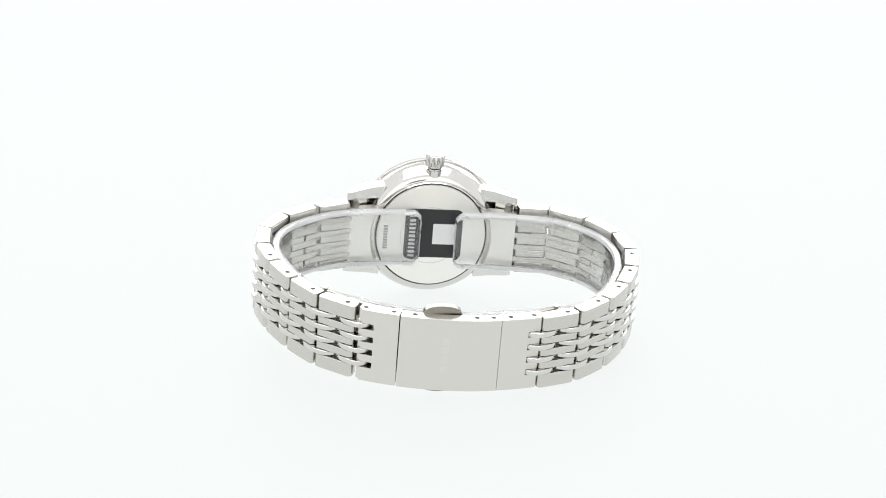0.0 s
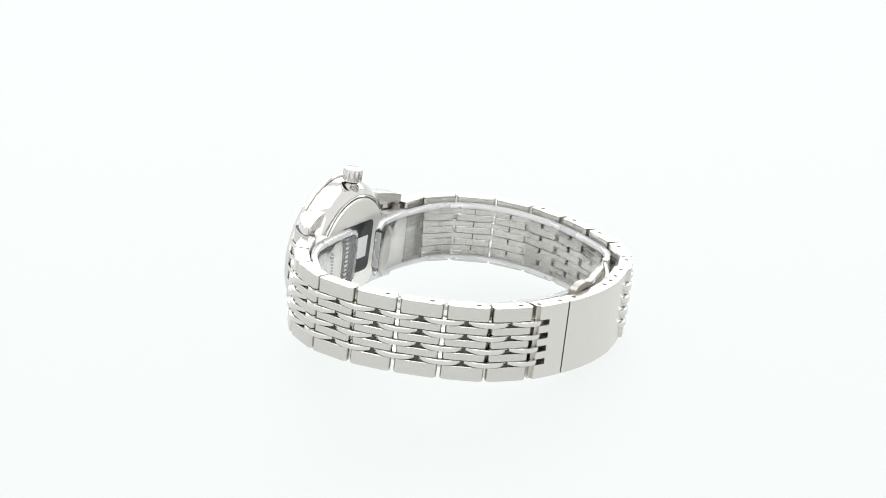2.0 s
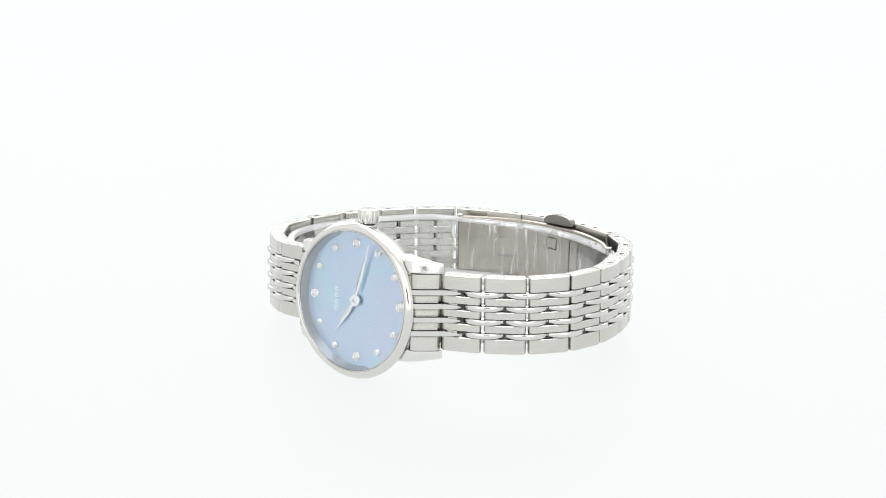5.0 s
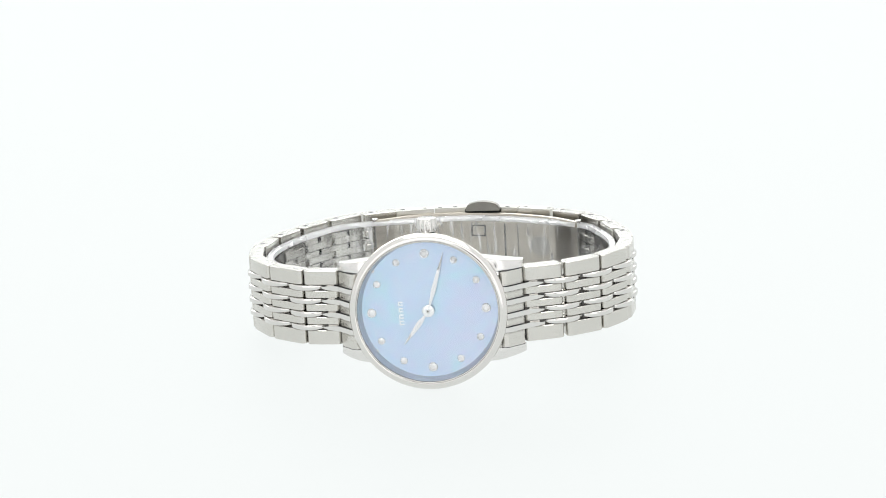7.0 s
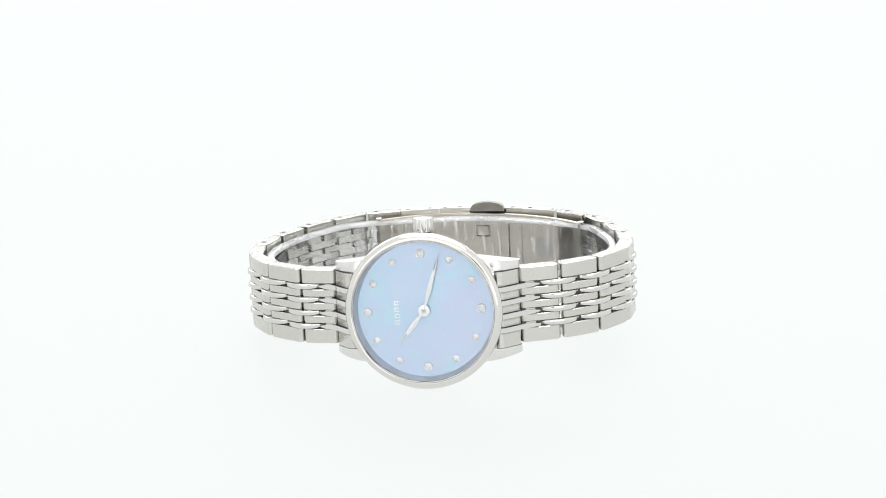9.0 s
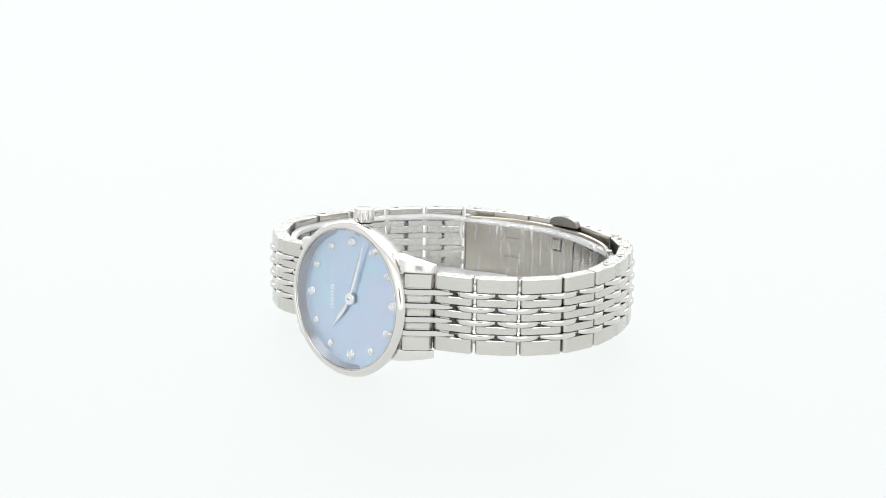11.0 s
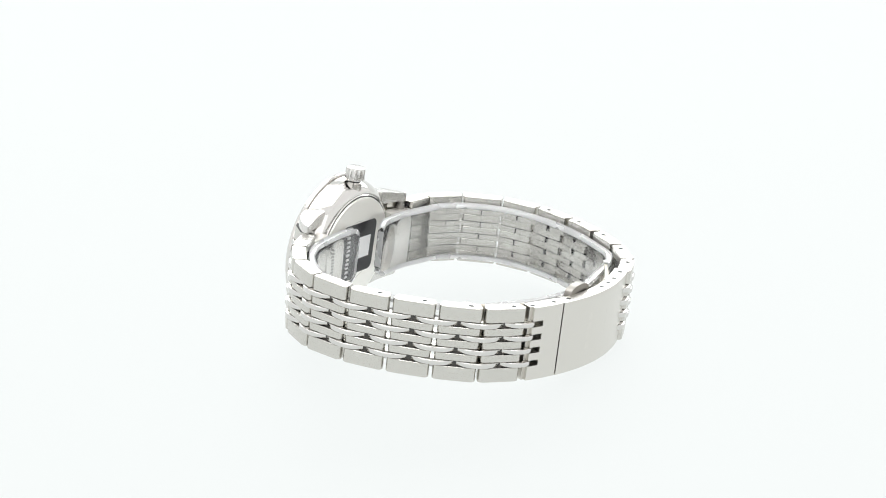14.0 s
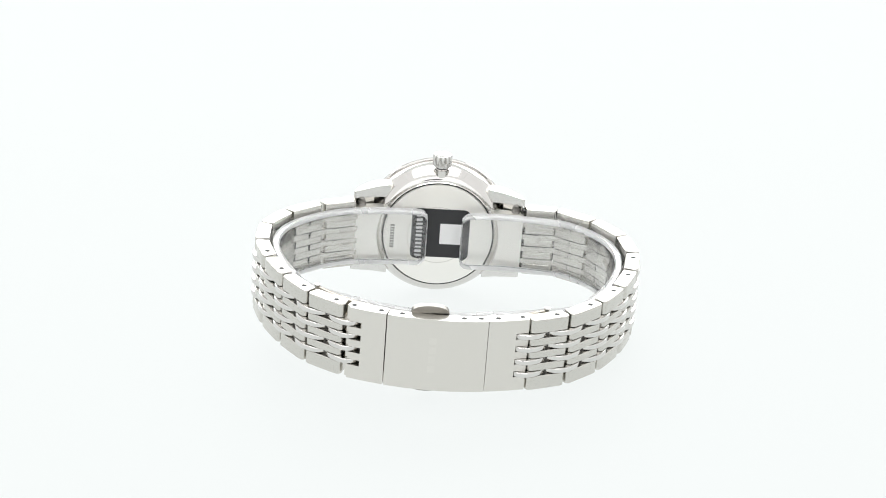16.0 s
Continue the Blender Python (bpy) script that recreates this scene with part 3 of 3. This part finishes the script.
TO_ENDS = mm(-0.67, 20.94, 0, 2.0)
for sx, drop, fall in ((-1, -0.64, 0.39), (1, -0.55, 0.08)):
    for sz in (-1, 1):
        lug(sx, sz)

    def on_link(x):
        """Height of the first link's outside, off the middle of the case."""
        return drop - fall * (x - 15.6)

    crest = [(12.05, 2.75), (12.6, 2.98), (13.35, 2.75), (15.5, 0.3), (15.72, -0.2)]
    piece = bmesh.new()
    prism(piece, [(sx * x, y) for x, y in crest + [(15.6, -1.1), (13, -0.4), (12.05, 0)]], -HALF, HALF)
    piece = part("end_piece", piece, BRUSHED, watch, "ribbed brushed steel end piece between the lugs", TO_ENDS)
    for z in BARS:
        rib = bmesh.new()
        tail = [(16.1, drop + 0.75), (16.9, on_link(16.9) + 0.42), (18.1, on_link(18.1) + 0.22), (19.0, on_link(19) - 0.15), (18.5, on_link(18.5) - 1.0), (15, -1.5)]
        prism(rib, [(sx * x, y) for x, y in [(12.2, 1.0)] + [(x + 0.2, y + 0.3) for x, y in crest[:-1]] + tail], z - 0.42, z + 0.42)
        rounded(rib, 0.12, 2, 60)
        for v in rib.verts:
            # the rib runs out to a point over the first link
            v.co.z = z + (v.co.z - z) * (1 - 0.75 * max(0.0, min(1.0, (abs(v.co.x) - 17.3) / 1.7)) ** 1.3)
        for edge in (-0.56, 0.42):
            groove = bmesh.new()
            prism(groove, [(sx * x, y) for x, y in [(x + 0.02, y + 0.025) for x, y in crest[1:]] + [(15.6, -1.0), (13, -0.2)]], z + edge, z + edge + 0.14)
            part("rib_groove", groove, DARK, piece, "fine dark strip painted as the shade of a groove beside a rib")
        for edge in (-0.75, 0.69):
            line = bmesh.new()
            prism(line, [(sx * x, y) for x, y in [(x + 0.012, y + 0.015) for x, y in crest[1:]] + [(15.6, -1.0), (13, -0.2)]], z + edge, z + edge + 0.06)
            part("fine_line", line, ETCH, piece, "fine line scored along a rib")
        part("end_rib", rib, POLISHED, piece, "raised polished rib")
    for z in (-6.61, 6.5):
        slot = bmesh.new()
        prism(slot, [(sx * x, y - 0.05) for x, y in crest + [(15.5, -1.0), (12.05, 0)]], z, z + 0.11)
        part("side_gap_shade", slot, DARK, piece, "thin dark strip painted as shade in the gap beside the lug")
    # plain plate towards the wrist, hollowed round the case
    core = bmesh.new()
    hollow = [(math.sqrt(11.35 ** 2 - h * h), h) for h in [-5.3 + 10.6 * k / 16 for k in range(17)]]
    rim = hollow + [(15.7, 5.3), (15.7, -5.3)]
    bottom = [core.verts.new((sx * x, -2.35 - 0.12 * (x - 11), h)) for x, h in rim]
    top = [core.verts.new((sx * x, -0.4 - 0.2 * (x - 11), h)) for x, h in rim]
    core.faces.new(bottom)
    core.faces.new(top[::-1])
    for k in range(len(top)):
        core.faces.new((bottom[k], bottom[(k + 1) % len(top)], top[(k + 1) % len(top)], top[k]))
    part("end_core", core, BACK_STEEL, piece, "plain inner side of the end piece")
    for z in BARS:
        tooth = bmesh.new()
        prism(tooth, [(sx * x, y) for x, y in ((14.8, -1.2), (18.9, on_link(18.9) - 0.9), (18.7, on_link(18.7) - 2.44), (14.8, -2.75))], z - 0.48, z + 0.48)
        part("comb_tooth", tooth, BRUSHED, piece, "flat inner tooth reaching into the first link")
    # added rod that closes the see-through gap with a shaded colour
    joint = bmesh.new()
    rod(joint, 0.6, (sx * 15.9, drop - 1.2, -HALF + 0.3), (sx * 15.9, drop - 1.2, HALF - 0.3), 18)
    part("gap_filler", joint, PIN_STEEL, piece, "dark rod added to fill the first link's gap with shade")
    bar = bmesh.new()
    rod(bar, 0.5, (sx * 14.3, -1.5, -HALF - 0.14), (sx * 14.3, -1.5, HALF + 0.14), 18)
    rod(bar, 0.75, (sx * 14.3, -1.5, -HALF + 0.35), (sx * 14.3, -1.5, HALF - 0.35), 18)
    part("spring_bar", bar, ETCH, piece, "thin steel spring bar")

# ---- the clear cuff inside the bracelet ----
def inset(chain, depth):
    """Points inside the middle of each link but the first and the last."""
    row = []
    for a, b in list(zip(chain, chain[1:]))[1:-1]:
        m, d = (a + b) / 2, (b - a).normalized()
        n = Vector((-d.y, d.x))
        row.append(tuple(m + (n if n.dot(m) < 0 else -n) * depth))
    return row


CUFF_PATH = spline([(-2.75, 17.6), (-7, 17.6), (-11.5, 17.3), (-18.3, 16.0)] + inset(SIX_SIDE, 3.6) + [(-15.5, -22.3), (-8, -25.2), (0, -26.4), (8, -25.2)]
                   + inset(TWELVE_SIDE, 3.6)[::-1] + [(18.5, 16.0), (12, 17.0), (8, 16.9), (3.7, 16.6)], 6)
cuff = bmesh.new()
ribbon(cuff, CUFF_PATH, 4.95, 1.4)
def round_ends(bm, rim=False):
    """Round the corners at the two free ends of the strip."""
    for v in bm.verts:
        if v.co.y > 14:
            d = min(v.co.x - 3.5 if v.co.x > 1 else 99, -2.6 - v.co.x if v.co.x < 1 else 99)
            if d < 1.8:
                cut = 1.8 - math.sqrt(max(0.0, 1.8 ** 2 - (1.8 - max(d, 0.0)) ** 2))
                v.co.z = v.co.z + rim * -cut if rim else v.co.z * (1 - cut / 4.95)


round_ends(cuff)
cuff = part("plastic_cuff", cuff, PLASTIC, None, "", None, 40)
tagged(cuff, "clear plastic display cuff inside the steel bracelet", "display cuff")
cuff.visible_shadow = False
for z in (-5.05, 5.05):
    rim = bmesh.new()
    ribbon(rim, CUFF_PATH, 0.1, 1.05)
    round_ends(rim, 1 if z > 0 else -1)
    rim = part("cut_rim", rim, FROSTED, cuff, "whitish cut rim of the plastic", mm(0, 0, z), 40)
for x, y in ((-2.75, 17.6), (3.7, 16.6)):
    rim = bmesh.new()
    prism(rim, rounded_rect(x - 0.1, y - 0.6, x + 0.1, y + 0.6, 0.08, 3), -3.4, 3.4)
    part("cut_rim", rim, FROSTED, cuff, "whitish cut end of the plastic")


def motions():
    for thing in (watch, cuff):
        walk(thing, [(t, Matrix.Rotation(radians(a), 4, "Z") @ LYING) for t, a in TURNS])


motions()
